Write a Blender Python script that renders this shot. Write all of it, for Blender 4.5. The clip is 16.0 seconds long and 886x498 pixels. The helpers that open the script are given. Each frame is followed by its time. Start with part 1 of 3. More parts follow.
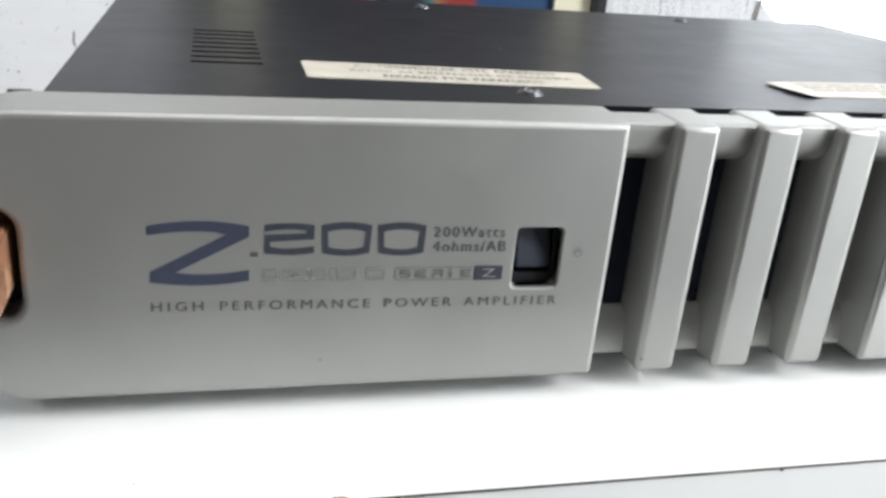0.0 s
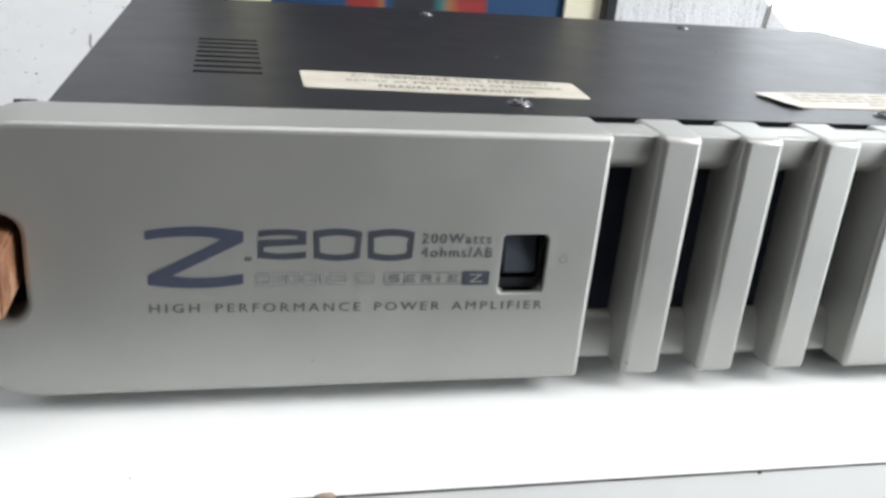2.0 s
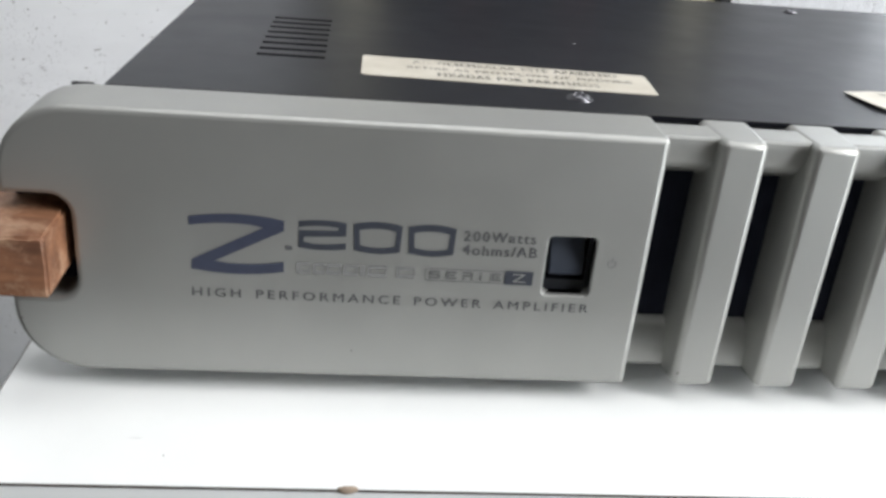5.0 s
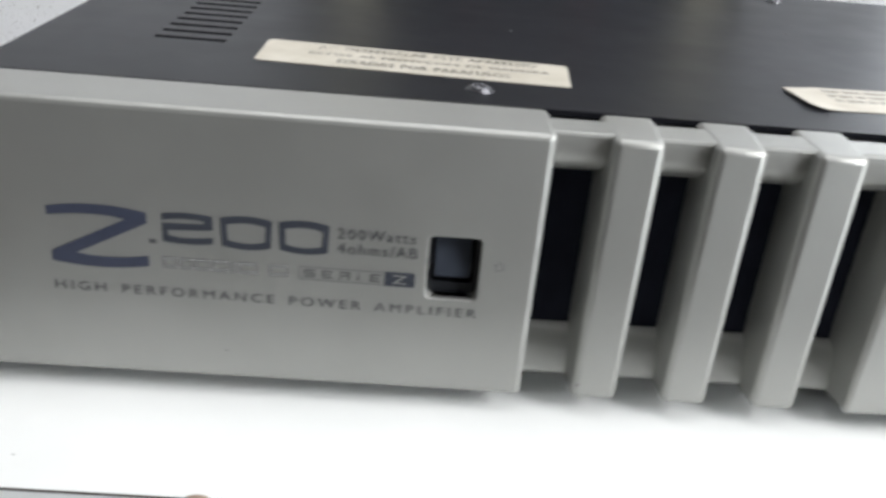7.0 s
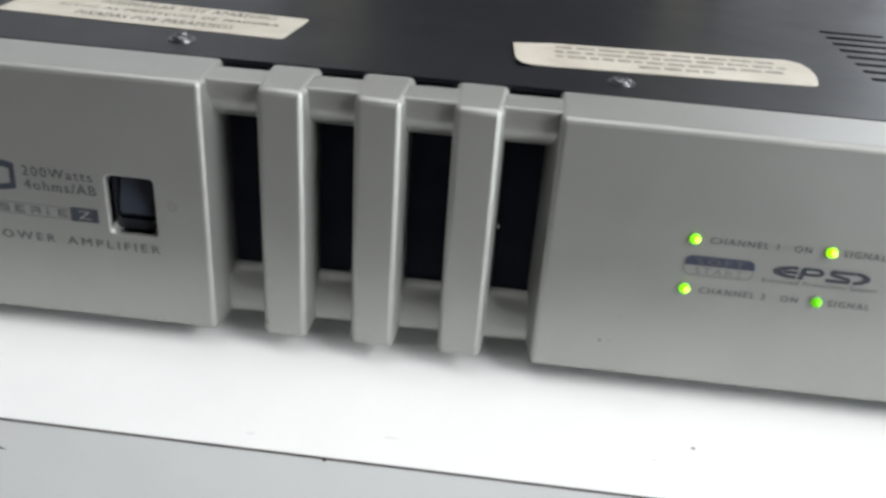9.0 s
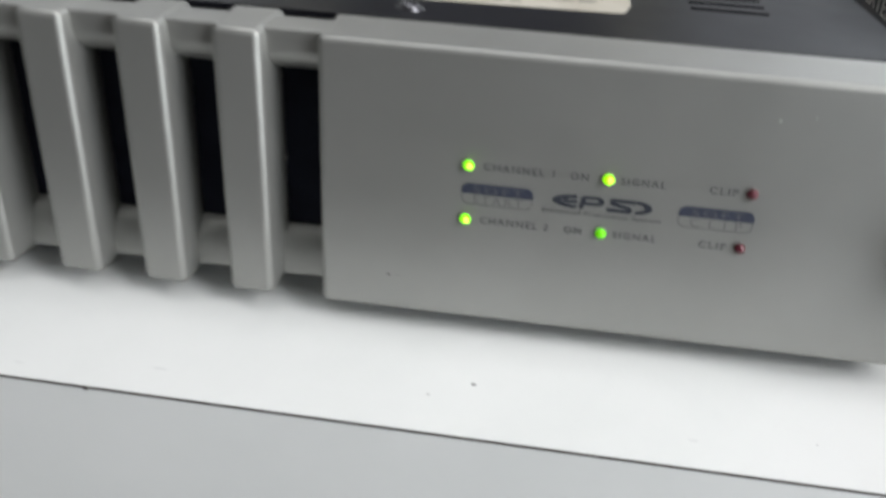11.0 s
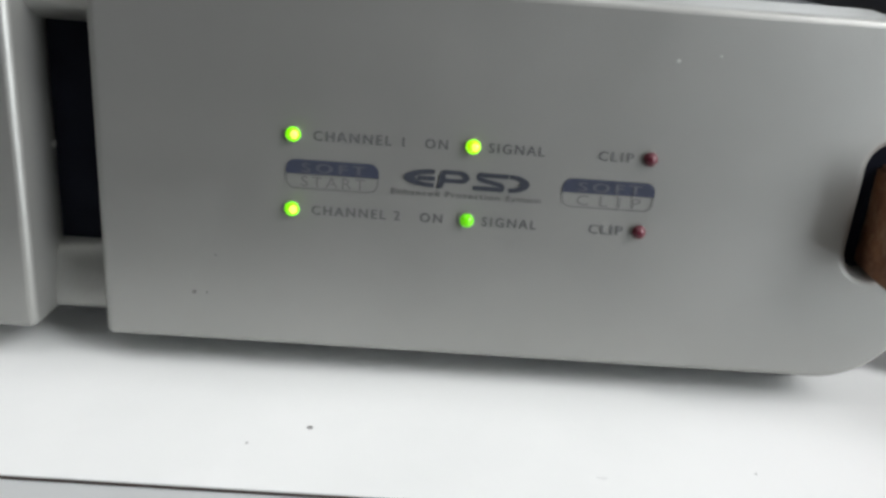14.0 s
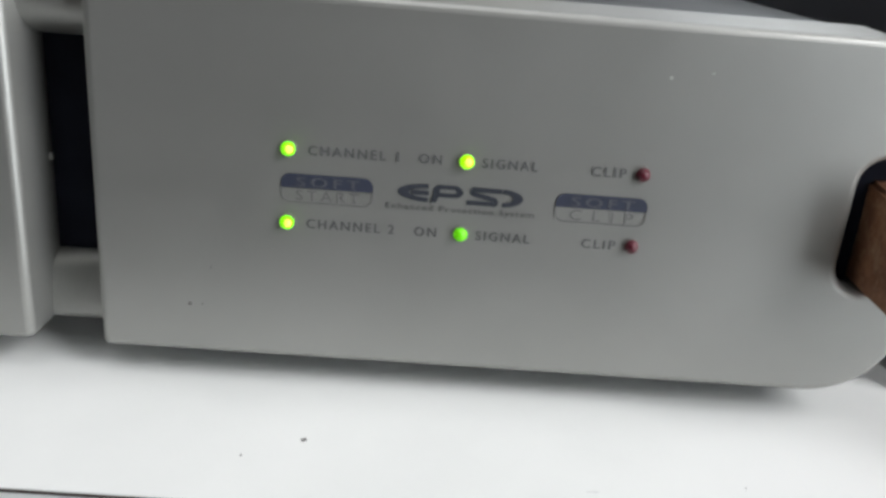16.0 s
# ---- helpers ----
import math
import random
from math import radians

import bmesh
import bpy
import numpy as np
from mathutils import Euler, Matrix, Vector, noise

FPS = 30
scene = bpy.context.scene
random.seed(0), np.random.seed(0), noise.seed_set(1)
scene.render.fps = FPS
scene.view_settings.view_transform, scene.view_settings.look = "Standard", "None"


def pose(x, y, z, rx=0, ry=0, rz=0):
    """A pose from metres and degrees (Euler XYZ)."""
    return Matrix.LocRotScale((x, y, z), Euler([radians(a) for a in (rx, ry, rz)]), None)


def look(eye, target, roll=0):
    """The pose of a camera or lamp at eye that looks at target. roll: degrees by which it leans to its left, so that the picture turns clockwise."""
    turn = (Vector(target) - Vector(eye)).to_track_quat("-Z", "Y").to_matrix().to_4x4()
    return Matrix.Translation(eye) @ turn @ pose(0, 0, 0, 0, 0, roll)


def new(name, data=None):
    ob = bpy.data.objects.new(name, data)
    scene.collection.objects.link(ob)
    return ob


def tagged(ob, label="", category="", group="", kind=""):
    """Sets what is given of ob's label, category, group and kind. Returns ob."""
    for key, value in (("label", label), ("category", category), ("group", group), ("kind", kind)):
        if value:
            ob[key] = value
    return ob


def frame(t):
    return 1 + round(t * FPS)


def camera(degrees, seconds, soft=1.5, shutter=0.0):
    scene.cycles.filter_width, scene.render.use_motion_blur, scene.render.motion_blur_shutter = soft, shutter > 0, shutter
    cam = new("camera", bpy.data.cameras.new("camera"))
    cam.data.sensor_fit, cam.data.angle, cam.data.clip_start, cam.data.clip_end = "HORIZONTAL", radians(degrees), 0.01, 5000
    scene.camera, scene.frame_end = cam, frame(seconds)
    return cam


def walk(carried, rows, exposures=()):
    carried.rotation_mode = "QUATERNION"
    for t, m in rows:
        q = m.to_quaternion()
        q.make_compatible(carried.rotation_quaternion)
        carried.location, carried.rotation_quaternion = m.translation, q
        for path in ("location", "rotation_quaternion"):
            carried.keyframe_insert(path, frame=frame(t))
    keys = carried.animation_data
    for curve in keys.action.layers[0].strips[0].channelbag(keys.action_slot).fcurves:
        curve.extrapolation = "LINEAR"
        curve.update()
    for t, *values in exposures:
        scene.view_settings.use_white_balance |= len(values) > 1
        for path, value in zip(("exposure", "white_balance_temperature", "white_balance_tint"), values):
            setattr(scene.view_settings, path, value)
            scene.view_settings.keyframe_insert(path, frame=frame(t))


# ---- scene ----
# ---------------------------------------------------------------- camera
cam = camera(51.39, 16.0, soft=3.1, shutter=0.7)
EXPOSURES = [(0, 0.31), (3.5, 0.28), (6, 0.12), (7.4, 0.15), (8, 0.0), (10.5, -0.22), (11, -0.42), (12, -0.41), (13.5, -0.38), (16, -0.44)]
PATH = [
    (0, (-0.17167, -0.24240, 0.15934), (-0.09898, 0.02420, 0.04254), 5.31),
    (0.5, (-0.16955, -0.24245, 0.16077), (-0.09481, 0.02382, 0.04452), 5.33),
    (1, (-0.16762, -0.24392, 0.16044), (-0.09407, 0.02242, 0.04361), 5.27),
    (1.5, (-0.16651, -0.24688, 0.16171), (-0.09468, 0.02010, 0.04525), 5.45),
    (2, (-0.16523, -0.25195, 0.16544), (-0.09806, 0.01588, 0.04815), 5.33),
    (2.5, (-0.16327, -0.25380, 0.16679), (-0.10038, 0.01380, 0.04664), 5.33),
    (3, (-0.15984, -0.25211, 0.16885), (-0.10374, 0.01611, 0.04673), 5.26),
    (3.5, (-0.15570, -0.24884, 0.17146), (-0.10757, 0.02007, 0.04749), 5.03),
    (6, (-0.12690, -0.24436, 0.17410), (-0.10514, 0.02310, 0.03998), 5.31),
    (6.5, (-0.11456, -0.23694, 0.17155), (-0.09608, 0.03029, 0.03648), 5.20),
    (7, (-0.09295, -0.23216, 0.17412), (-0.07701, 0.03484, 0.03826), 5.48),
    (7.5, (-0.05706, -0.23765, 0.17936), (-0.05340, 0.02884, 0.04163), 4.6),
    (8, (-0.02546, -0.24163, 0.17757), (-0.03108, 0.02487, 0.03998), 4.5),
    (8.2, (-0.00545, -0.24170, 0.18113), (-0.02214, 0.02230, 0.03970), 3.70),
    (10.3, (0.07426, -0.24203, 0.18771), (0.05743, 0.01614, 0.03583), 4.81),
    (10.5, (0.08948, -0.24360, 0.18900), (0.06870, 0.01375, 0.03624), 4.97),
    (11, (0.11485, -0.23466, 0.16885), (0.08588, 0.02268, 0.01741), 3.17),
    (11.5, (0.12098, -0.21489, 0.13943), (0.10245, 0.05274, 0.00516), 4.00),
    (12, (0.12048, -0.20041, 0.12576), (0.12239, 0.07362, 0.00370), 4.97),
    (12.5, (0.12533, -0.19897, 0.11509), (0.13166, 0.07995, 0.00481), 3.63),
    (13, (0.12514, -0.19964, 0.11398), (0.13708, 0.08054, 0.00739), 3.70),
    (13.5, (0.12369, -0.19608, 0.11168), (0.13683, 0.08344, 0.00354), 4.21),
    (14, (0.12149, -0.19431, 0.11200), (0.13181, 0.08420, 0.00096), 4.62),
    (14.5, (0.11968, -0.19920, 0.11016), (0.12712, 0.08161, 0.00484), 4.44),
    (15, (0.11996, -0.19724, 0.11570), (0.12888, 0.08021, 0.00194), 5.00),
    (15.5, (0.12181, -0.19569, 0.11342), (0.13088, 0.08336, 0.00366), 5.19),
    (16, (0.12273, -0.19402, 0.11657), (0.13290, 0.08386, 0.00397), 4.85),
]
walk(cam, [(t, look(eye, target, roll)) for t, eye, target, roll in PATH], EXPOSURES)

# ---------------------------------------------------------------- world and light
# All plans below are drawn in units of U metres; the amplifier's fascia is 5 units (19 inches) wide.
U = 0.0965

world = bpy.data.worlds.new("sky")
scene.world = world
world.use_nodes = True
_wt = world.node_tree
_sky = _wt.nodes.new("ShaderNodeTexSky")
_sky.sky_type = "NISHITA"
_sky.sun_disc = False
_sky.sun_elevation = radians(42)
_sky.sun_rotation = radians(110)
_wt.nodes["Background"].inputs[1].default_value = 0.12
_wt.links.new(_sky.outputs[0], _wt.nodes["Background"].inputs[0])


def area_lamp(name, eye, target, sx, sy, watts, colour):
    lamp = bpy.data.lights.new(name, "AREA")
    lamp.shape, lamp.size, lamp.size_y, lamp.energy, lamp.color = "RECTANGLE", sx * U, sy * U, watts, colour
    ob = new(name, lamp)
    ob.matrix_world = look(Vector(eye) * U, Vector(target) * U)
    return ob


# Sources out of view: overhead and right window, inferred from brightness and shadows.
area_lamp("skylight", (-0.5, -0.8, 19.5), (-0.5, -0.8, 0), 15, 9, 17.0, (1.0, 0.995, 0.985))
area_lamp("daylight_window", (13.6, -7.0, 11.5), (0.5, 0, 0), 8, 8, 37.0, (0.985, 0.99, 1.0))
# Added low fill from the right front; no doorway is known there.
area_lamp("low_side_fill", (13.6, -9.3, 0.4), (0.0, 0, 0.5), 6, 12, 17.0, (0.90, 0.955, 1.0))


# ---------------------------------------------------------------- materials
def material(name, base, rough=0.5, metal=0.0, spec=0.5):
    m = bpy.data.materials.new(name)
    m.use_nodes = True
    b = m.node_tree.nodes["Principled BSDF"]
    b.inputs["Base Color"].default_value = (*base, 1)
    b.inputs["Roughness"].default_value = rough
    b.inputs["Metallic"].default_value = metal
    b.inputs["Specular IOR Level"].default_value = spec
    return m


class Tree:
    """Short hand for wiring a material's nodes."""

    def __init__(self, m):
        self.t = m.node_tree
        self.bsdf = self.t.nodes["Principled BSDF"]
        self.co = self.t.nodes.new("ShaderNodeTexCoord").outputs["Object"]

    def add(self, kind, **values):
        n = self.t.nodes.new(kind)
        for k, v in values.items():
            n.inputs[k.replace("_", " ")].default_value = v
        return n

    def link(self, a, b):
        self.t.links.new(a, b)

    def mapped(self, scale, turn=(0, 0, 0)):
        n = self.add("ShaderNodeMapping")
        n.inputs["Scale"].default_value = scale
        n.inputs["Rotation"].default_value = turn
        self.link(self.co, n.inputs["Vector"])
        return n.outputs[0]

    def noise(self, scale, detail=4.0, rough=0.55, vector=None):
        n = self.add("ShaderNodeTexNoise", Scale=scale, Detail=detail, Roughness=rough)
        self.link(vector or self.co, n.inputs["Vector"])
        return n.outputs["Fac"]

    def ramp(self, fac, stops):
        n = self.t.nodes.new("ShaderNodeValToRGB")
        while len(n.color_ramp.elements) < len(stops):
            n.color_ramp.elements.new(0.5)
        for e, (p, c) in zip(n.color_ramp.elements, stops):
            e.position = p
            e.color = (*c, 1) if len(c) == 3 else c
        self.link(fac, n.inputs[0])
        return n.outputs[0]

    def span(self, fac, lo, hi, a=0.0, b=1.0):
        n = self.add("ShaderNodeMapRange", From_Min=lo, From_Max=hi, To_Min=a, To_Max=b)
        self.link(fac, n.inputs["Value"])
        return n.outputs[0]

    def mix(self, fac, a, b):
        n = self.t.nodes.new("ShaderNodeMix")
        n.data_type = "RGBA"
        for sock, v in ((n.inputs[0], fac), (n.inputs[6], a), (n.inputs[7], b)):
            if isinstance(v, (int, float)):
                sock.default_value = v
            elif isinstance(v, tuple):
                sock.default_value = (*v, 1)
            else:
                self.link(v, sock)
        return n.outputs[2]

    def math(self, op, a, b=0.0):
        n = self.t.nodes.new("ShaderNodeMath")
        n.operation = op
        for sock, v in ((n.inputs[0], a), (n.inputs[1], b)):
            if isinstance(v, (int, float)):
                sock.default_value = v
            else:
                self.link(v, sock)
        return n.outputs[0]

    def colour(self, sock):
        self.link(sock, self.bsdf.inputs["Base Color"])

    def rough(self, sock):
        self.link(sock, self.bsdf.inputs["Roughness"])

    def bump(self, sock, strength, distance):
        n = self.add("ShaderNodeBump", Strength=strength, Distance=distance)
        self.link(sock, n.inputs["Height"])
        self.link(n.outputs[0], self.bsdf.inputs["Normal"])


def silver_paint():
    m = material("silver_paint", (0.4, 0.4, 0.38), 0.45, 0.72)
    t = Tree(m)
    grain = t.noise(5200, 1)
    cloud = t.noise(16, 4)
    base = t.ramp(cloud, [(0.3, (0.335, 0.336, 0.321)), (0.7, (0.372, 0.373, 0.357))])
    fleck = t.ramp(grain, [(0.3, (0.90, 0.90, 0.89)), (0.7, (1.06, 1.06, 1.06))])
    n = t.t.nodes.new("ShaderNodeMix")
    n.data_type, n.blend_type = "RGBA", "MULTIPLY"
    n.inputs[0].default_value = 1.0
    t.link(base, n.inputs[6]), t.link(fleck, n.inputs[7])
    t.colour(n.outputs[2])
    t.rough(t.span(t.noise(45, 5), 0.3, 0.7, 0.42, 0.49))
    t.bump(t.noise(2600, 2), 0.16, 0.0001)
    return m


def charcoal_paint():
    m = material("charcoal_paint", (0.025, 0.025, 0.03), 0.36, 0.0, 0.17)
    m.node_tree.nodes["Principled BSDF"].inputs["Specular Tint"].default_value = (0.80, 0.88, 1.0, 1)
    t = Tree(m)
    brushed = t.noise(40, 3)
    t.colour(t.ramp(t.noise(22, 5), [(0.3, (0.0085, 0.0086, 0.0110)), (0.72, (0.0118, 0.0119, 0.0150))]))
    t.rough(t.span(brushed, 0.3, 0.7, 0.37, 0.41))
    t.bump(t.noise(2200, 1), 0.03, 0.0001)
    return m


def white_laminate():
    m = material("white_laminate", (0.80, 0.81, 0.80), 0.4)
    t = Tree(m)
    stain = t.noise(7, 6, 0.6)
    t.colour(t.ramp(stain, [(0.32, (0.74, 0.755, 0.745)), (0.6, (0.81, 0.82, 0.81)), (0.8, (0.835, 0.84, 0.835))]))
    t.rough(t.span(t.noise(30, 4), 0.3, 0.7, 0.34, 0.40))
    t.bump(t.noise(700, 2), 0.02, 0.0002)
    return m


def plaster(name, smooth_tone, coarse_tone, join_x):
    """White plaster: trowelled smooth with scattered pits and a crack up to join_x, coarse and combed past it."""
    m = material(name, smooth_tone, 0.85, 0.0, 0.25)
    t = Tree(m)
    split = t.t.nodes.new("ShaderNodeSeparateXYZ")
    t.link(t.co, split.inputs[0])
    side = t.span(t.math("ADD", split.outputs["X"], t.math("MULTIPLY", t.noise(30, 4), 0.03)), join_x - 0.01, join_x + 0.01)
    # the smooth part: brushed streaks, two sizes of pit that gather in patches, one crack
    brushed = t.noise(60, 5, 0.6, t.mapped((0.35, 1.0, 1.0), (0, radians(12), 0)))
    large = t.ramp(t.noise(215, 3, 0.62, t.mapped((0.75, 1.0, 1.15), (0, radians(-20), 0))), [(0.295, (0, 0, 0)), (0.315, (1, 1, 1))])
    small = t.ramp(t.noise(560, 2, 0.6, t.mapped((0.7, 1.0, 1.1), (0, radians(15), 0))), [(0.315, (0, 0, 0)), (0.345, (1, 1, 1))])
    patch = t.ramp(t.noise(14, 4), [(0.46, (1, 1, 1)), (0.60, (0, 0, 0))])
    pits = t.math("MINIMUM", large, t.math("MAXIMUM", small, patch))
    wander = t.math("MULTIPLY", t.math("SUBTRACT", t.noise(55, 5, 0.7, t.mapped((0.15, 1.0, 1.0))), 0.5), 0.016)
    off = t.math("ABSOLUTE", t.math("SUBTRACT", t.math("ADD", split.outputs["X"], wander), CRACK_X))
    crack = t.math("MAXIMUM", t.span(off, 0.0004, 0.0012), t.ramp(t.noise(40, 3, 0.6), [(0.46, (0, 0, 0)), (0.58, (1, 1, 1))]))
    fine_holes = t.math("MINIMUM", pits, crack)
    clean = t.ramp(brushed, [(0.3, tuple(c * 0.96 for c in smooth_tone)), (0.62, smooth_tone)])
    smooth = t.mix(fine_holes, (0.17, 0.15, 0.14), clean)
    # the coarse part: grains with dark hollows between them, combed downwards
    grain = t.noise(430, 3, 0.6, t.mapped((1.15, 1.0, 0.8)))
    comb = t.noise(210, 2, 0.5, t.mapped((1.0, 1.0, 0.05)))
    level = t.math("ADD", t.math("MULTIPLY", grain, 0.62), t.math("MULTIPLY", comb, 0.38))
    coarse = t.ramp(level, [(0.35, (0.34, 0.34, 0.35)), (0.42, tuple(c * 0.86 for c in coarse_tone)), (0.55, coarse_tone)])
    t.colour(t.mix(side, smooth, coarse))
    flat_height = t.math("ADD", t.math("MULTIPLY", brushed, 0.25), t.math("MULTIPLY", fine_holes, 0.5))
    pick = t.t.nodes.new("ShaderNodeMix")
    t.link(side, pick.inputs[0]), t.link(flat_height, pick.inputs[2]), t.link(t.math("MULTIPLY", level, 1.6), pick.inputs[3])
    t.bump(pick.outputs[0], 0.8, 0.0022)
    return m


def wood():
    m = material("sawn_wood", (0.32, 0.15, 0.07), 0.6)
    t = Tree(m)
    grain = t.noise(130, 6, 0.65, t.mapped((0.25, 1.0, 1.0)))
    fibre = t.noise(900, 3, 0.6, t.mapped((0.06, 1.0, 1.0)))
    wood_tone = t.ramp(grain, [(0.28, (0.095, 0.038, 0.019)), (0.5, (0.20, 0.088, 0.043)), (0.75, (0.32, 0.16, 0.082))])
    aged = t.mix(t.span(fibre, 0.4, 0.75, 0.0, 0.35), wood_tone, (0.13, 0.06, 0.03))
    worn = t.ramp(t.noise(75, 6, 0.7), [(0.52, (0, 0, 0)), (0.66, (1, 1, 1))])
    t.colour(t.mix(t.math("MULTIPLY", worn, 0.4), aged, (0.48, 0.33, 0.22)))
    t.rough(t.span(fibre, 0.3, 0.7, 0.5, 0.75))
    t.bump(fibre, 0.35, 0.0004)
    return m


def label_paper():
    m = material("label_paper", (0.66, 0.61, 0.51), 0.55)
    t = Tree(m)
    t.colour(t.ramp(t.noise(70, 5), [(0.3, (0.43, 0.395, 0.325)), (0.6, (0.52, 0.485, 0.415)), (0.8, (0.56, 0.525, 0.455))]))
    t.bump(t.noise(260, 3), 0.15, 0.0003)
    return m


def painted(name, base, rough=0.5, metal=0.0, spread=0.12, scale=80):
    m = material(name, base, rough, metal)
    t = Tree(m)
    t.colour(t.ramp(t.noise(scale, 4), [(0.3, tuple(c * (1 - spread) for c in base)), (0.7, tuple(min(1, c * (1 + spread)) for c in base))]))
    return m


def glow(name, base, strength):
    m = material(name, base, 0.25)
    b = m.node_tree.nodes["Principled BSDF"]
    b.inputs["Emission Color"].default_value = (*base, 1)
    b.inputs["Emission Strength"].default_value = strength
    return m


SILVER = silver_paint()
CHARCOAL = charcoal_paint()
LAMINATE = white_laminate()
CRACK_X = -3.08 * U
PLASTER_REAR = plaster("white_plaster", (0.89, 0.90, 0.915), (0.76, 0.77, 0.79), 1.0 * U)
# Unseen room: pale right and overhead, dark left, front and floor for reflections.
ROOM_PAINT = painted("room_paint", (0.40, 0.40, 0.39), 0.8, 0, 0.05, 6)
UNSEEN_DARK = painted("unseen_wall_dark", (0.13, 0.13, 0.125), 0.8, 0, 0.08, 6)
FLOOR_TILE = painted("floor_tile", (0.11, 0.10, 0.09), 0.4, 0, 0.15, 12)
WOOD = wood()
PAPER = label_paper()
INK_BLUE = painted("blue_ink", (0.032, 0.038, 0.064), 0.5, 0, 0.1, 300)
INK_DIGIT = painted("slate_ink", (0.028, 0.032, 0.044), 0.5, 0, 0.15, 300)
INK_SERIES = painted("series_ink", (0.125, 0.125, 0.125), 0.5, 0, 0.15, 400)
INK_GREY = painted("grey_ink", (0.075, 0.075, 0.08), 0.5, 0, 0.15, 400)
INK_PALE = painted("pale_grey_ink", (0.175, 0.175, 0.172), 0.5, 0, 0.1, 400)
INK_DULL = painted("dull_ink", (0.085, 0.089, 0.105), 0.5, 0, 0.15, 400)
INK_WORN = painted("worn_ink", (0.24, 0.225, 0.195), 0.6, 0, 0.4, 300)
INK_FADED = painted("faded_ink", (0.12, 0.11, 0.095), 0.6)
_worn = Tree(INK_FADED)
_worn.colour(_worn.mix(_worn.ramp(_worn.noise(55, 4, 0.6), [(0.50, (0, 0, 0)), (0.66, (1, 1, 1))]), (0.105, 0.098, 0.085), (0.42, 0.39, 0.33)))
GRILLE_BLACK = painted("black_grille", (0.011, 0.012, 0.019), 0.8, 0, 0.3, 60)
GRILLE_BLACK.node_tree.nodes["Principled BSDF"].inputs["Specular IOR Level"].default_value = 0.08
PLASTIC_BLACK = painted("black_plastic", (0.012, 0.013, 0.016), 0.3, 0, 0.2, 90)
ROCKER_GREY = painted("rocker_plastic", (0.027, 0.033, 0.047), 0.4, 0, 0.1, 90)
STEEL = painted("screw_steel", (0.13, 0.13, 0.14), 0.34, 1.0, 0.15, 600)
RUBBER = painted("rubber", (0.04, 0.04, 0.042), 0.8, 0, 0.2, 80)
EDGE_BROWN = painted("laminate_edge", (0.06, 0.045, 0.038), 0.6, 0, 0.3, 120)
CHIP_BROWN = painted("bare_board", (0.32, 0.25, 0.19), 0.8, 0, 0.2, 300)
BOX_BLACK = painted("box_black", (0.017, 0.018, 0.026), 0.5, 0, 0.2, 30)
BOX_WHITE = painted("box_print", (0.62, 0.60, 0.55), 0.6, 0, 0.1, 200)
DIRT = painted("dirt", (0.17, 0.165, 0.16), 0.8, 0, 0.3, 900)
SCUFF = painted("scuff", (0.69, 0.695, 0.69), 0.6, 0, 0.1, 900)
GLOW_GREEN = glow("lit_green_lens", (0.22, 0.88, 0.0), 1.15)
GLOW_LIME = glow("lit_lime_lens", (0.34, 0.95, 0.0), 1.3)
GLOW_SOFT = glow("softly_lit_green_lens", (0.13, 0.62, 0.0), 0.6)
GLOW_CORE = glow("glowing_core", (0.72, 1.0, 0.10), 1.5)
LENS_RED = painted("dark_red_lens", (0.085, 0.008, 0.018), 0.3, 0, 0.1, 300)


# ---------------------------------------------------------------- helpers for building
def part(name, bm, mat, parent=None, label="", smooth=35):
    """Links a bmesh drawn in plan units as one mesh object."""
    for v in bm.verts:
        v.co *= U
    me = bpy.data.meshes.new(name)
    bm.to_mesh(me)
    bm.free()
    me.materials.append(mat)
    if smooth:
        flat = lambda n: max(abs(n.x), abs(n.y), abs(n.z)) > 0.9995
        me.set_sharp_from_angle(angle=radians(smooth))
        me.polygons.foreach_set("use_smooth", [not flat(p.normal) for p in me.polygons])
    ob = new(name, me)
    if parent is not None:
        ob.parent = parent
        ob.matrix_parent_inverse = parent.matrix_world.inverted() if parent.type == "EMPTY" else Matrix.Identity(4)
    if label:
        tagged(ob, label)
    return ob


def base_empty(name, x, y, z):
    ob = new(name)
    ob.empty_display_size = 0.02
    ob.location = (x * U, y * U, z * U)
    bpy.context.view_layer.update()
    return ob


def box(x0, x1, y0, y1, z0, z1, bevel=0.0, seg=2):
    bm = bmesh.new()
    bmesh.ops.create_cube(bm, size=1.0)
    for v in bm.verts:
        v.co = Vector(((x0 + x1) / 2 + v.co.x * (x1 - x0), (y0 + y1) / 2 + v.co.y * (y1 - y0), (z0 + z1) / 2 + v.co.z * (z1 - z0)))
    if bevel:
        bmesh.ops.bevel(bm, geom=bm.edges[:], offset=bevel, segments=seg, affect="EDGES", profile=0.5)
    return bm


def join(*meshes):
    out = bmesh.new()
    for bm in meshes:
        me = bpy.data.meshes.new("scratch")
        bm.to_mesh(me)
        bm.free()
        out.from_mesh(me)
        bpy.data.meshes.remove(me)
    return out


def turned(bm, m):
    bmesh.ops.transform(bm, matrix=m, verts=bm.verts[:])
    return bm


def arc(cx, cz, r, a0, a1, n=9):
    return [(cx + r * math.cos(radians(a0 + (a1 - a0) * i / n)), cz + r * math.sin(radians(a0 + (a1 - a0) * i / n))) for i in range(n + 1)]


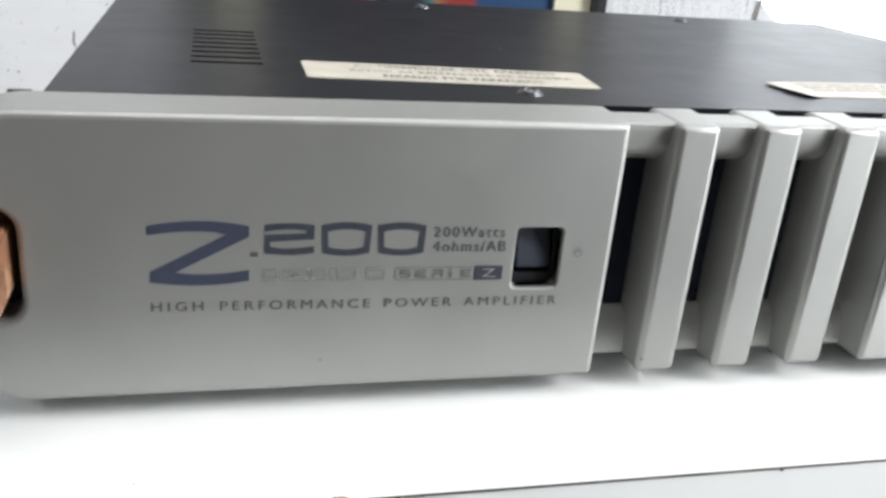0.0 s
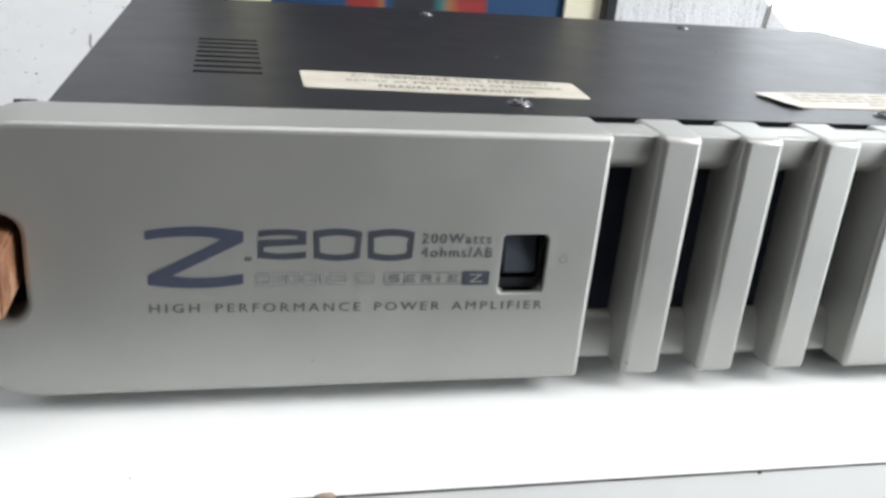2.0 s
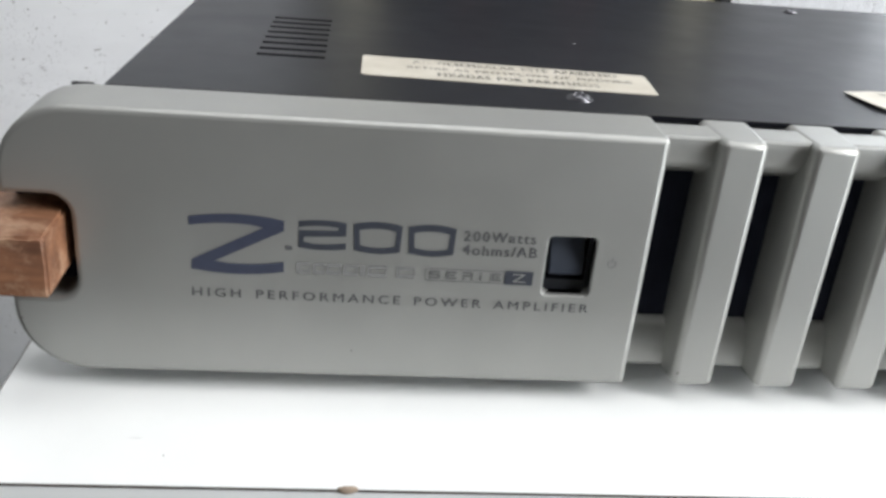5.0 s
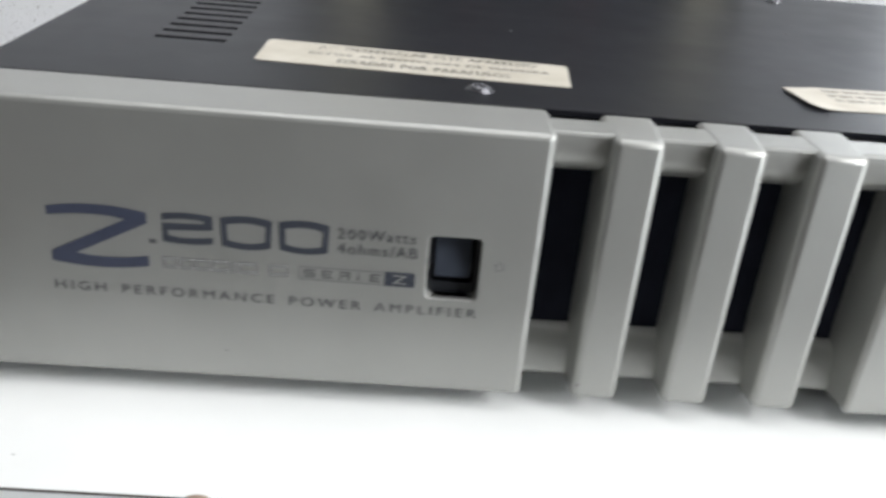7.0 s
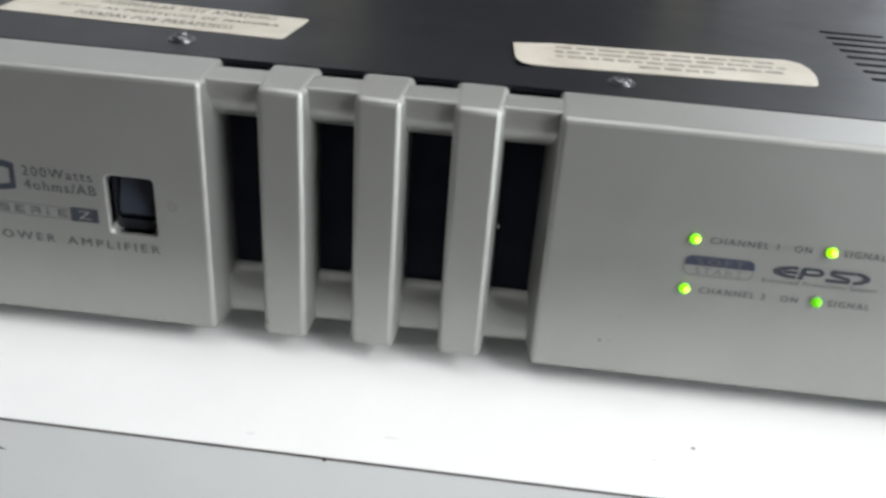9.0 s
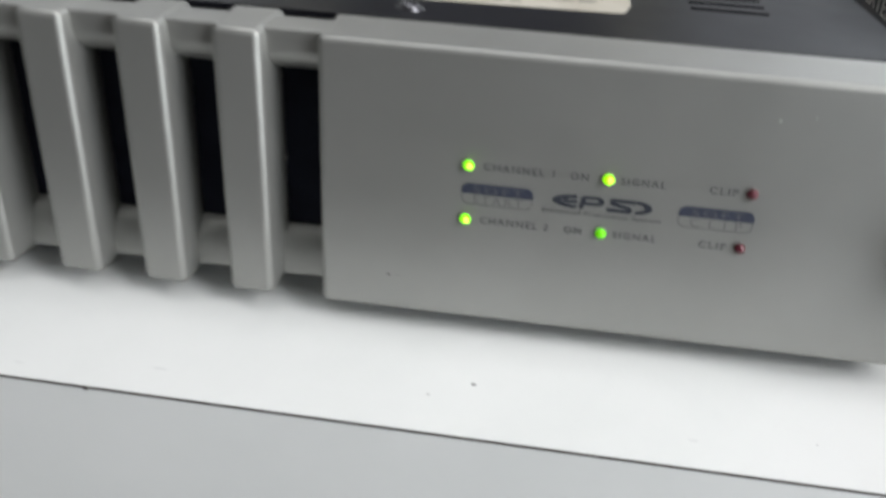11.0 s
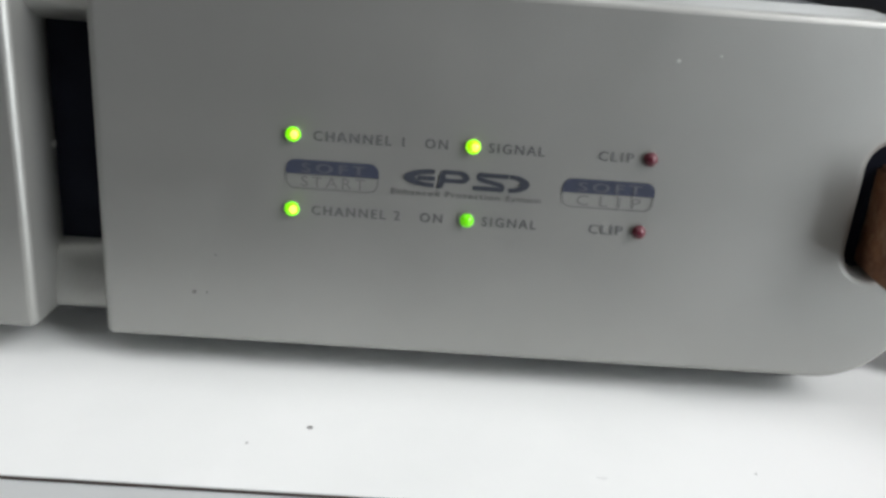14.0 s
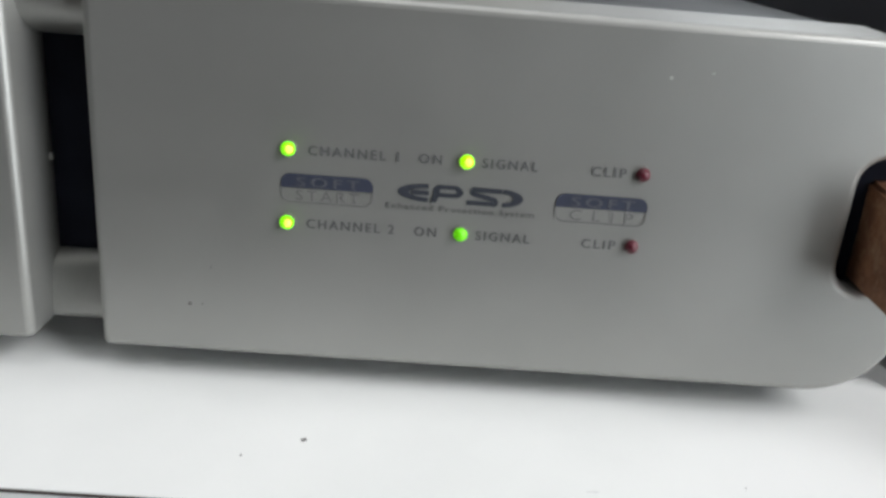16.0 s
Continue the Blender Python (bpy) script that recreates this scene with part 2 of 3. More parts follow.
def rounded(x0, x1, z0, z1, r, n=6):
    r4 = r if isinstance(r, tuple) else (r,) * 4
    a, b, c, d = r4
    return arc(x0 + a, z0 + a, a, 180, 270, n) + arc(x1 - b, z0 + b, b, 270, 360, n) + arc(x1 - c, z1 - c, c, 0, 90, n) + arc(x0 + d, z1 - d, d, 90, 180, n)


def from_curve(curve):
    ob = new("scratch", curve)
    dg = bpy.context.evaluated_depsgraph_get()
    dg.update()
    me = bpy.data.meshes.new_from_object(ob.evaluated_get(dg))
    bm = bmesh.new()
    bm.from_mesh(me)
    bpy.data.meshes.remove(me)
    bpy.data.objects.remove(ob)
    bpy.data.curves.remove(curve)
    return bm


def slab(outlines, depth, bevel=0.0):
    """A plate from closed outlines (the first one solid, the others cut out of it), in its own x and y, with bevelled rims; z from 0 up to depth."""
    cu = bpy.data.curves.new("scratch", "CURVE")
    cu.dimensions, cu.fill_mode = "2D", "BOTH"
    cu.extrude, cu.bevel_depth, cu.bevel_resolution, cu.offset = depth / 2 - bevel, bevel, 3, -bevel
    for pts in outlines:
        sp = cu.splines.new("POLY")
        sp.points.add(len(pts) - 1)
        for p, (x, y) in zip(sp.points, pts):
            p.co = (x, y, 0, 1)
        sp.use_cyclic_u = True
    bm = from_curve(cu)
    bmesh.ops.remove_doubles(bm, verts=bm.verts[:], dist=1e-5)
    bmesh.ops.recalc_face_normals(bm, faces=bm.faces[:])
    for v in bm.verts:
        v.co.z += depth / 2
    return bm


FACE = Matrix(((1, 0, 0, 0), (0, 0, -1, 0), (0, 1, 0, 0), (0, 0, 0, 1)))  # plate lying in x, y -> standing in x, z and facing -y


def facing(outlines, depth, y_back, bevel=0.0):
    """A standing plate whose face looks at -y; y_back is its far side."""
    return turned(slab(outlines, depth, bevel), Matrix.Translation((0, y_back, 0)) @ FACE)


def print_on_face(outlines, y=-0.0015):
    return facing(outlines, 0.001, y + 0.0005)


def letters(body, x0, x1, v0, v1, spacing=1.0, word=1.0, bold=0.0):
    """Built-in letters squeezed into a box of their own x and y; bold: how far a second, shifted strike thickens them."""
    cu = bpy.data.curves.new("scratch", "FONT")
    cu.body, cu.space_character, cu.space_word, cu.resolution_u = body, spacing, word, 3
    bm = from_curve(cu)
    xs, ys = [v.co.x for v in bm.verts], [v.co.y for v in bm.verts]
    ax, ay = min(xs), min(ys)
    kx, ky = (x1 - x0 - bold) / (max(xs) - ax), (v1 - v0) / (max(ys) - ay)
    for v in bm.verts:
        v.co = Vector((x0 + (v.co.x - ax) * kx, v0 + (v.co.y - ay) * ky, 0))
    if bold:
        second = bm.copy()
        turned(second, Matrix.Translation((bold, -bold * 0.3, 0.0003)))
        bm = join(bm, second)
    return bm


def letters_on_face(body, x0, x1, z0, z1, y=-0.0018, **k):
    return turned(letters(body, x0, x1, z0, z1, **k), Matrix.Translation((0, y, 0)) @ FACE)


def plate_with_slots(xs, ys, holes, z1, thick):
    """A flat sheet over the rectangle xs, ys with rectangular holes (x0, x1, y0, y1) cut through it."""
    gx = sorted({*xs, *[h[0] for h in holes], *[h[1] for h in holes]})
    gy = sorted({*ys, *[h[2] for h in holes], *[h[3] for h in holes]})
    bm = bmesh.new()
    grid = {(i, j): bm.verts.new((x, y, z1)) for i, x in enumerate(gx) for j, y in enumerate(gy)}
    for i in range(len(gx) - 1):
        for j in range(len(gy) - 1):
            cx, cy = (gx[i] + gx[i + 1]) / 2, (gy[j] + gy[j + 1]) / 2
            if not any(h[0] < cx < h[1] and h[2] < cy < h[3] for h in holes):
                bm.faces.new([grid[i, j], grid[i + 1, j], grid[i + 1, j + 1], grid[i, j + 1]])
    got = bmesh.ops.extrude_face_region(bm, geom=bm.faces[:])
    for v in [g for g in got["geom"] if isinstance(g, bmesh.types.BMVert)]:
        v.co.z -= thick
    bmesh.ops.delete(bm, geom=[v for v in bm.verts if not v.link_faces], context="VERTS")
    bmesh.ops.recalc_face_normals(bm, faces=bm.faces[:])
    return bm


def prism_x(profile, x0, x1):
    """A profile of (y, z) points drawn out along x."""
    bm = bmesh.new()
    a = [bm.verts.new((x0, y, z)) for y, z in profile]
    b = [bm.verts.new((x1, y, z)) for y, z in profile]
    bm.faces.new(a), bm.faces.new(b[::-1])
    for i in range(len(a)):
        j = (i + 1) % len(a)
        bm.faces.new([a[i], b[i], b[j], a[j]])
    bmesh.ops.recalc_face_normals(bm, faces=bm.faces[:])
    return bm


def dome(x, z, r, depth, y=0.0):
    """A round lens standing out of a face that looks at -y."""
    bm = bmesh.new()
    bmesh.ops.create_uvsphere(bm, u_segments=20, v_segments=12, radius=r)
    for v in bm.verts:
        v.co = Vector((x + v.co.x, y + v.co.y * depth / r, z + v.co.z))
    return bm


# ---------------------------------------------------------------- the room
FLOOR_Z, CEIL_Z, REAR_Y = -7.8, 20.0, 7.2


def setting(name, bm, mat, label):
    return tagged(part(name, bm, mat, None, label, smooth=0), category="structure", kind="structure")


# the window's opening, with the plaster broken off at its lower corner
BROKEN_EDGE = [(5.10, -0.12), (12.5, -0.12), (12.5, 13), (4.08, 13), (4.08, 0.72), (4.18, 0.61), (4.28, 0.53), (4.33, 0.47), (4.40, 0.42), (4.45, 0.365), (4.495, 0.335), (4.53, 0.30), (4.57, 0.272), (4.63, 0.235), (4.68, 0.194), (4.80, 0.10), (4.95, 0.0)]


def build_room():
    setting("floor", box(-13, 15.2, -22, 9, FLOOR_Z - 1, FLOOR_Z), FLOOR_TILE, "plain tiled floor under the table")
    # ceiling with an open skylight over the table
    ceil = plate_with_slots((-13, 15.2), (-22, 9), [(-8.2, 7.2, -5.5, 3.9)], CEIL_Z + 1, 1.0)
    setting("ceiling", ceil, ROOM_PAINT, "pale painted ceiling with a skylight opening")
    # rear wall with a bright window opening
    rear = turned(slab([[(-13, FLOOR_Z), (15.2, FLOOR_Z), (15.2, CEIL_Z), (-13, CEIL_Z)], BROKEN_EDGE], 1.2), Matrix.Translation((0, REAR_Y + 1.2, 0)) @ FACE)
    setting("wall_rear", rear, PLASTER_REAR, "white plaster wall, pitted and cracked, coarse near the window")
    # unseen right wall, opened for the window lamp and the added fill
    right = turned(slab([[(-22, FLOOR_Z), (9, FLOOR_Z), (9, CEIL_Z), (-22, CEIL_Z)], rounded(-11.2, -2.8, 7.3, 15.7, 0.1), rounded(-12.5, -6.1, FLOOR_Z + 0.02, 6.8, 0.05)], 1.2), Matrix(((0, 0, 1, 14), (1, 0, 0, 0), (0, 1, 0, 0), (0, 0, 0, 1))))
    setting("wall_window", right, ROOM_PAINT, "unseen pale wall, opened for the window light and an added fill")
    # closing walls out of view, coloured dark so the silver reflects less there
    setting("wall_far_side", box(-13, -12, -22, 9, FLOOR_Z, CEIL_Z), UNSEEN_DARK, "unseen dark wall at the far side, added to dim reflections")
    setting("wall_front", box(-13, 15.2, -23, -22, FLOOR_Z, CEIL_Z), UNSEEN_DARK, "unseen dark wall behind the viewer, added to dim reflections")


build_room()


def build_backdrop():
    m = glow("bright_sky", (0.93, 0.97, 1.0), 1.6)
    ob = setting("backdrop", box(3.0, 14.0, REAR_Y + 3.0, REAR_Y + 3.1, -2, 15), m, "bright overcast sky outside the window")
    return ob


build_backdrop()


def build_window_cord():
    cu = bpy.data.curves.new("scratch", "CURVE")
    cu.dimensions, cu.bevel_depth, cu.bevel_resolution = "3D", 0.014, 3
    sp = cu.splines.new("POLY")
    way = [(4.29, -0.35), (4.305, 0.0), (4.315, 0.13), (4.335, 0.33), (4.35, 0.46), (4.38, 0.9), (4.40, 1.6), (4.40, 12.0)]
    sp.points.add(len(way) - 1)
    for p, (x, z) in zip(sp.points, way):
        p.co = (x, REAR_Y - 0.03, z, 1)
    bm = from_curve(cu)
    ob = part("hanging_cord", bm, painted("cord_sheath", (0.24, 0.22, 0.20), 0.6), None, "thin grey-brown cord hanging beside the bright window")
    tagged(ob, category="cord")


build_window_cord()


# ---------------------------------------------------------------- the picture on the rear wall
def build_picture():
    x0, x1, z0, z1, y = -1.85, 2.36, -0.9, 4.6, REAR_Y
    pic = base_empty("framed_painting", (x0 + x1) / 2, y, z0)
    tagged(pic, "framed abstract painting in blue, red and teal with cream mat", "painting")
    part("frame", facing([rounded(x0, x1, z0, z1, 0.02), rounded(x0 + 0.13, x1 - 0.13, z0 + 0.13, z1 - 0.13, 0.01)], 0.28, y - 0.005, 0.02), PLASTIC_BLACK, pic, "thin black frame")
    mat_in = (x0 + 0.54, x1 - 0.54, z0 + 0.60, z1 - 0.60)
    part("mat", facing([rounded(x0 + 0.12, x1 - 0.12, z0 + 0.12, z1 - 0.12, 0.01), rounded(*mat_in, 0.01)], 0.06, y - 0.08), painted("cream_card", (0.72, 0.68, 0.52), 0.7, 0, 0.04, 40), pic, "cream card mat")
    canvas = material("painted_canvas", (0.02, 0.06, 0.2), 0.5)
    t = Tree(canvas)
    split = t.t.nodes.new("ShaderNodeSeparateXYZ")
    wob = t.noise(9, 4)
    t.link(t.co, split.inputs[0])
    along = t.math("ADD", split.outputs["X"], t.math("MULTIPLY", t.math("SUBTRACT", wob, 0.5), 0.03))
    lo, hi = (x0 + 0.54) * U, (x1 - 0.54) * U
    fac = t.span(along, lo, hi)
    at = lambda x: (x * U - lo) / (hi - lo)
    blue, deep, red, orange, teal, dark = (0.006, 0.044, 0.125), (0.006, 0.026, 0.085), (0.24, 0.02, 0.018), (0.28, 0.11, 0.04), (0.02, 0.13, 0.15), (0.015, 0.015, 0.022)
    strokes = t.ramp(fac, [(0.0, deep), (at(-0.56), blue), (at(-0.47), red), (at(-0.20), red), (at(-0.13), orange), (at(-0.07), blue), (at(0.03), dark), (at(0.40), dark), (at(0.50), teal), (at(0.58), orange), (at(0.66), red), (at(0.94), red), (at(1.0), blue), (1.0, blue)])
    up = t.math("ADD", split.outputs["Z"], t.math("MULTIPLY", t.math("SUBTRACT", wob, 0.5), 0.05))
    t.colour(t.mix(t.span(up, 0.085, 0.115), strokes, (0.012, 0.013, 0.02)))
    t.bump(t.noise(240, 4), 0.3, 0.001)
    part("canvas", facing([rounded(mat_in[0] - 0.03, mat_in[1] + 0.03, mat_in[2] - 0.03, mat_in[3] + 0.03, 0.01)], 0.03, y - 0.03), canvas, pic, "blue canvas with red, orange and teal strokes")


build_picture()


# ---------------------------------------------------------------- the table
EDGE_Y = -0.460


def build_table():
    tab = base_empty("table", 0.6, 2.0, FLOOR_Z)
    tagged(tab, "white laminate table with a dark line along its front edge", "table")
    x0, x1, y1 = -2.57, 9.0, 4.6
    askew = Matrix.Translation((-1.45, EDGE_Y, 0)) @ Matrix.Rotation(-0.005, 4, "Z") @ Matrix.Translation((1.45, -EDGE_Y, 0))

    def put(name, bm, mat, label=""):
        part(name, turned(bm, askew), mat, tab, label)

    put("tabletop", box(x0, x1, EDGE_Y, y1, -0.004, 0.0), LAMINATE, "scuffed white laminate top")
    put("edge_line", box(x0 - 0.007, x1, EDGE_Y - 0.001, y1 - 0.001, -0.0115, -0.0042), EDGE_BROWN, "thin dark brown laminate edge")
    put("front_rail", box(x0, x1, EDGE_Y + 0.001, EDGE_Y + 0.25, -1.1, -0.012, 0.004), LAMINATE, "white laminate front face")
    put("board", box(x0, x1, EDGE_Y + 0.251, y1 - 0.05, -0.25, -0.012), LAMINATE)
    for lx in (x0 + 0.1, x1 - 0.4):
        put("leg_panel", box(lx, lx + 0.25, EDGE_Y + 0.3, y1 - 0.3, FLOOR_Z, -0.251), LAMINATE)
    chip = bmesh.new()
    bmesh.ops.create_uvsphere(chip, u_segments=14, v_segments=8, radius=0.5)
    for v in chip.verts:
        w = noise.noise(v.co * 4.0) * 0.25
        v.co = Vector((-1.452 + v.co.x * 0.062 * (1 + w), EDGE_Y + 0.0005 + v.co.y * 0.016, -0.004 + v.co.z * 0.028 * (1 + w)))
    put("edge_chip", chip, CHIP_BROWN, "brown chipped spot on the edge")
    for nx, nw in ((-0.06, 0.006),):
        put("edge_nick", box(nx - nw, nx + nw, EDGE_Y - 0.0018, EDGE_Y + 0.004, -0.019, -0.0035, 0.0015), EDGE_BROWN)
    rnd = random.Random(5)
    # specks and scuffs on the white top
    for x, y, r in ((1.058, -0.227, 0.0065), (0.93, -0.30, 0.003), (-2.0, -0.33, 0.003), (2.05, -0.3, 0.002)):
        pts = [(x + r * rnd.uniform(0.7, 1.2) * math.cos(a * 0.7), y + r * rnd.uniform(0.7, 1.2) * math.sin(a * 0.7)) for a in range(9)]
        put("speck", slab([pts], 0.0012), DIRT)
    for x, y, l in ((0.12, -0.345, 0.05), (-2.1, -0.25, 0.05), (-0.3, -0.4, 0.03), (1.7, -0.35, 0.03)):
        put("scuff_mark", slab([[(x - l / 2, y), (x, y + 0.004), (x + l / 2, y + 0.002), (x + l * 0.2, y - 0.003)]], 0.0008), SCUFF)
    smear = facing([[(-1.17, -0.112), (-1.13, -0.108), (-1.09, -0.118), (-1.065, -0.133), (-1.09, -0.132), (-1.125, -0.122)]], 0.001, EDGE_Y + 0.0009)
    put("smear", smear, DIRT, "dark smear on the front face")


build_table()


# ---------------------------------------------------------------- the amplifier
ZB, ZT, DEPTH, HALF, INNER = 0.075, 0.955, 0.238, 2.50, 0.531
LID_Z = 0.950
amp = base_empty("power_amplifier", 0, 1.2, 0)
tagged(amp, "silver rack amplifier with dark lid and wooden end blocks, on table", "amplifier")


def fascia_outline(side):
    """The outline of one half of the front panel; side is -1 or 1. The outer end is notched for the wooden block."""
    r, q, nr = 0.22, 0.018, 0.065
    ni, nb, nt = (2.302, 0.340, 0.680) if side < 0 else (2.288, 0.356, 0.686)
    pts = arc(INNER + q, ZB + q, q, 180, 270, 5) + arc(HALF - r, ZB + r, r, 270, 360, 12)
    pts += [(HALF, nb)] + list(reversed(arc(ni + nr, nb + nr, nr, 180, 270, 6))) + list(reversed(arc(ni + nr, nt - nr, nr, 90, 180, 6))) + [(HALF, nt)]
    pts += arc(HALF - r, ZT - r, r, 0, 90, 12) + arc(INNER + q, ZT - q, q, 90, 180, 5)
    return [(side * x, z) for x, z in pts]


SWITCH = (-0.860, -0.705, 0.410, 0.619)


BACK_Y = 0.175


def tapered_bar(x):
    """An upright bar that widens from its front towards the backing."""
    plan = [(-0.072, 0.0), (0.072, 0.0), (0.083, BACK_Y), (0.083, DEPTH), (-0.083, DEPTH), (-0.083, BACK_Y)]
    bm = bmesh.new()
    rings = [[bm.verts.new((x + max(-w, min(w, px)), py, z)) for px, py in plan] for z, w in ((ZB, 0.1), (ZT, 0.1))]
    bm.faces.new(rings[0][::-1]), bm.faces.new(rings[-1])
    for low, high in zip(rings, rings[1:]):
        for i in range(len(plan)):
            j = (i + 1) % len(plan)
            bm.faces.new([low[i], low[j], high[j], high[i]])
    bmesh.ops.recalc_face_normals(bm, faces=bm.faces[:])
    crisp = [e for e in bm.edges if e.calc_face_angle(0) > radians(40)]
    bmesh.ops.bevel(bm, geom=crisp, offset=0.021, segments=3, affect="EDGES", profile=0.45)
    return bm


def build_fascia():
    left = part("fascia_panel", facing([fascia_outline(-1), rounded(*SWITCH, 0.024)], DEPTH, DEPTH, 0.019), SILVER, amp, "satin silver front plate with printed model mark")
    right = part("fascia_panel", facing([fascia_outline(1)], DEPTH, DEPTH, 0.019), SILVER, amp, "satin silver front plate with indicator lights")
    for x in (-0.294, 0.0, 0.294):
        part("fascia_bar", tapered_bar(x), SILVER, amp, "upright silver bar of the front grille")
    cove = [(0.050, 0.925), (0.053, 0.892), (0.062, 0.866), (0.078, 0.843), (0.102, 0.824), (0.135, 0.808), (BACK_Y - 0.001, 0.797)]
    top = [(0.165, ZT - 0.004), (0.060, ZT - 0.004), (0.053, ZT - 0.007), (0.05, ZT - 0.014)] + cove + [(0.2045, 0.797), (0.2045, 0.90), (0.165, 0.90)]
    part("grille_rail", prism_x(top, -INNER - 0.01, INNER + 0.01), SILVER, amp, "recessed silver rail between the bars")
    low = [(0.2045, 0.256), (BACK_Y - 0.001, 0.256), (0.156, 0.248), (0.140, 0.234), (0.127, 0.212), (0.118, 0.18), (0.113, 0.14), (0.109, 0.108), (0.110, 0.098), (0.118, 0.088), (0.2045, 0.084)]
    part("grille_rail", prism_x(low, -INNER - 0.01, INNER + 0.01), SILVER, amp, "recessed silver rail between the bars")
    # black backing behind the bars
    part("grille_backing", box(-INNER - 0.1, INNER + 0.1, BACK_Y, BACK_Y + 0.012, 0.23, 0.82), GRILLE_BLACK, amp, "black backing behind the grille")
    # the inner ends of both plates widen towards the backing too
    for side in (-1, 1):
        wedge = [(side * 0.532, 0.022), (side * 0.503, BACK_Y), (side * 0.503, 0.236), (side * 0.532, 0.236)]
        bm = turned(slab([wedge], 0.90 - ZB - 0.012), Matrix.Translation((0, 0, ZB + 0.012)))
        part("plate_return", bm, SILVER, left if side < 0 else right)
    return left, right


build_fascia()
# strips added behind the plates so the table's shade below ends sharply
for side in (-1, 1):
    a, b = sorted((side * 0.63, side * 2.31))
    part("shade_strip", box(a, b, 0.135, 0.236, 0.010, 0.0745, 0.004), RUBBER, amp, "unseen strip under the front plate, added to shade the table")
burr = box(0.376, 0.386, 0.150, 0.162, 0.493, 0.510, 0.003)
part("paint_burr", burr, SILVER, amp, "small rough burr on a bar's back edge")


for side in (-1, 1):
    a, b = sorted((side * 2.272, side * 2.335))
    part("ear_plate", box(a, b, 0.2395, 0.256, 0.20, 0.9505), CHARCOAL, amp, "dark plate behind the end of the fascia")


REAR_END, LID_HALF, LID_FALL = 3.10, 2.240, 0.042


def lid_height(y):
    """The lid falls slightly towards the rear."""
    return LID_Z - LID_FALL * (y - 0.2475)


def sloped(bm):
    """Lets a level piece made at the lid's front height follow the slope of the lid."""
    for v in bm.verts:
        v.co.z += lid_height(v.co.y) - LID_Z
    return bm


def vent_holes():
    holes = []
    for x0, x1, front, step in ((-1.846, -1.598, 0.786, 0.1080), (1.623, 1.880, 0.700, 0.0980)):
        holes += [(x0, x1, front + k * step, front + k * step + 0.036) for k in range(8)]
    return holes


def build_case():
    part("lid", sloped(plate_with_slots((-LID_HALF, LID_HALF), (0.2475, REAR_END), vent_holes(), LID_Z, 0.018)), CHARCOAL, amp, "dark charcoal steel lid with two groups of vent slots")
    low = lid_height(REAR_END) - 0.019
    for s in (-1, 1):
        x = s * (LID_HALF - 0.010)
        flank = [(0.241, 0.09), (REAR_END, 0.09), (REAR_END, low), (0.241, LID_Z - 0.019)]
        part("case_side", prism_x(flank, x - 0.009, x + 0.009), CHARCOAL, amp)
    part("rear_panel", box(-2.235, 2.235, REAR_END + 0.002, REAR_END + 0.03, 0.09, low + 0.016), CHARCOAL, amp)
    part("case_bottom", box(-2.22, 2.22, 0.30, REAR_END - 0.028, 0.09, 0.105), CHARCOAL, amp)
    # black sheet added to stand for the unlit depth behind the vent slots
    part("dark_interior", box(-2.2, 2.2, 0.32, REAR_END - 0.05, 0.50, 0.52), PLASTIC_BLACK, amp)
    for fx in (-1.9, 1.9):
        for fy in (0.55, 2.75):
            bm = bmesh.new()
            bmesh.ops.create_cone(bm, cap_ends=True, segments=20, radius1=0.11, radius2=0.13, depth=0.09)
            part("foot", turned(bm, Matrix.Translation((fx, fy, 0.045))), RUBBER, amp, "round black rubber foot")


build_case()


def screw_mesh():
    """A round screw head with a cross recess and a washer, standing on z = 0."""
    head = bmesh.new()
    bmesh.ops.create_uvsphere(head, u_segments=24, v_segments=12, radius=0.034)
    bmesh.ops.delete(head, geom=[v for v in head.verts if v.co.z < -0.001], context="VERTS")
    for v in head.verts:
        flat = math.hypot(v.co.x, v.co.y)
        v.co.z = v.co.z * 0.42 + 0.006
        if min(abs(v.co.x), abs(v.co.y)) < 0.006 and flat < 0.022:
            v.co.z -= 0.010
    washer = bmesh.new()
    bmesh.ops.create_cone(washer, cap_ends=True, segments=28, radius1=0.046, radius2=0.043, depth=0.006)
    turned(washer, Matrix.Translation((0, 0, 0.003)))
    return join(head, washer)


for sx, sy, turn in ((-0.728, 0.409, 20), (0.728, 0.385, 65), (-0.575, 2.86, 10), (1.087, 2.86, 40)):
    part("screw", turned(screw_mesh(), Matrix.Translation((sx, sy, lid_height(sy))) @ Matrix.Rotation(radians(turn), 4, "Z")), STEEL, amp, "shiny cross-head lid screw")

for sx, sy, r, mat in ((-0.541, 1.398, 0.0028, SCUFF), (0.791, 1.85, 0.0042, DIRT)):
    part("dust_speck", turned(dome(0, 0, r, r * 0.6), Matrix.Translation((sx, sy, lid_height(sy) + 0.001))), mat, amp)


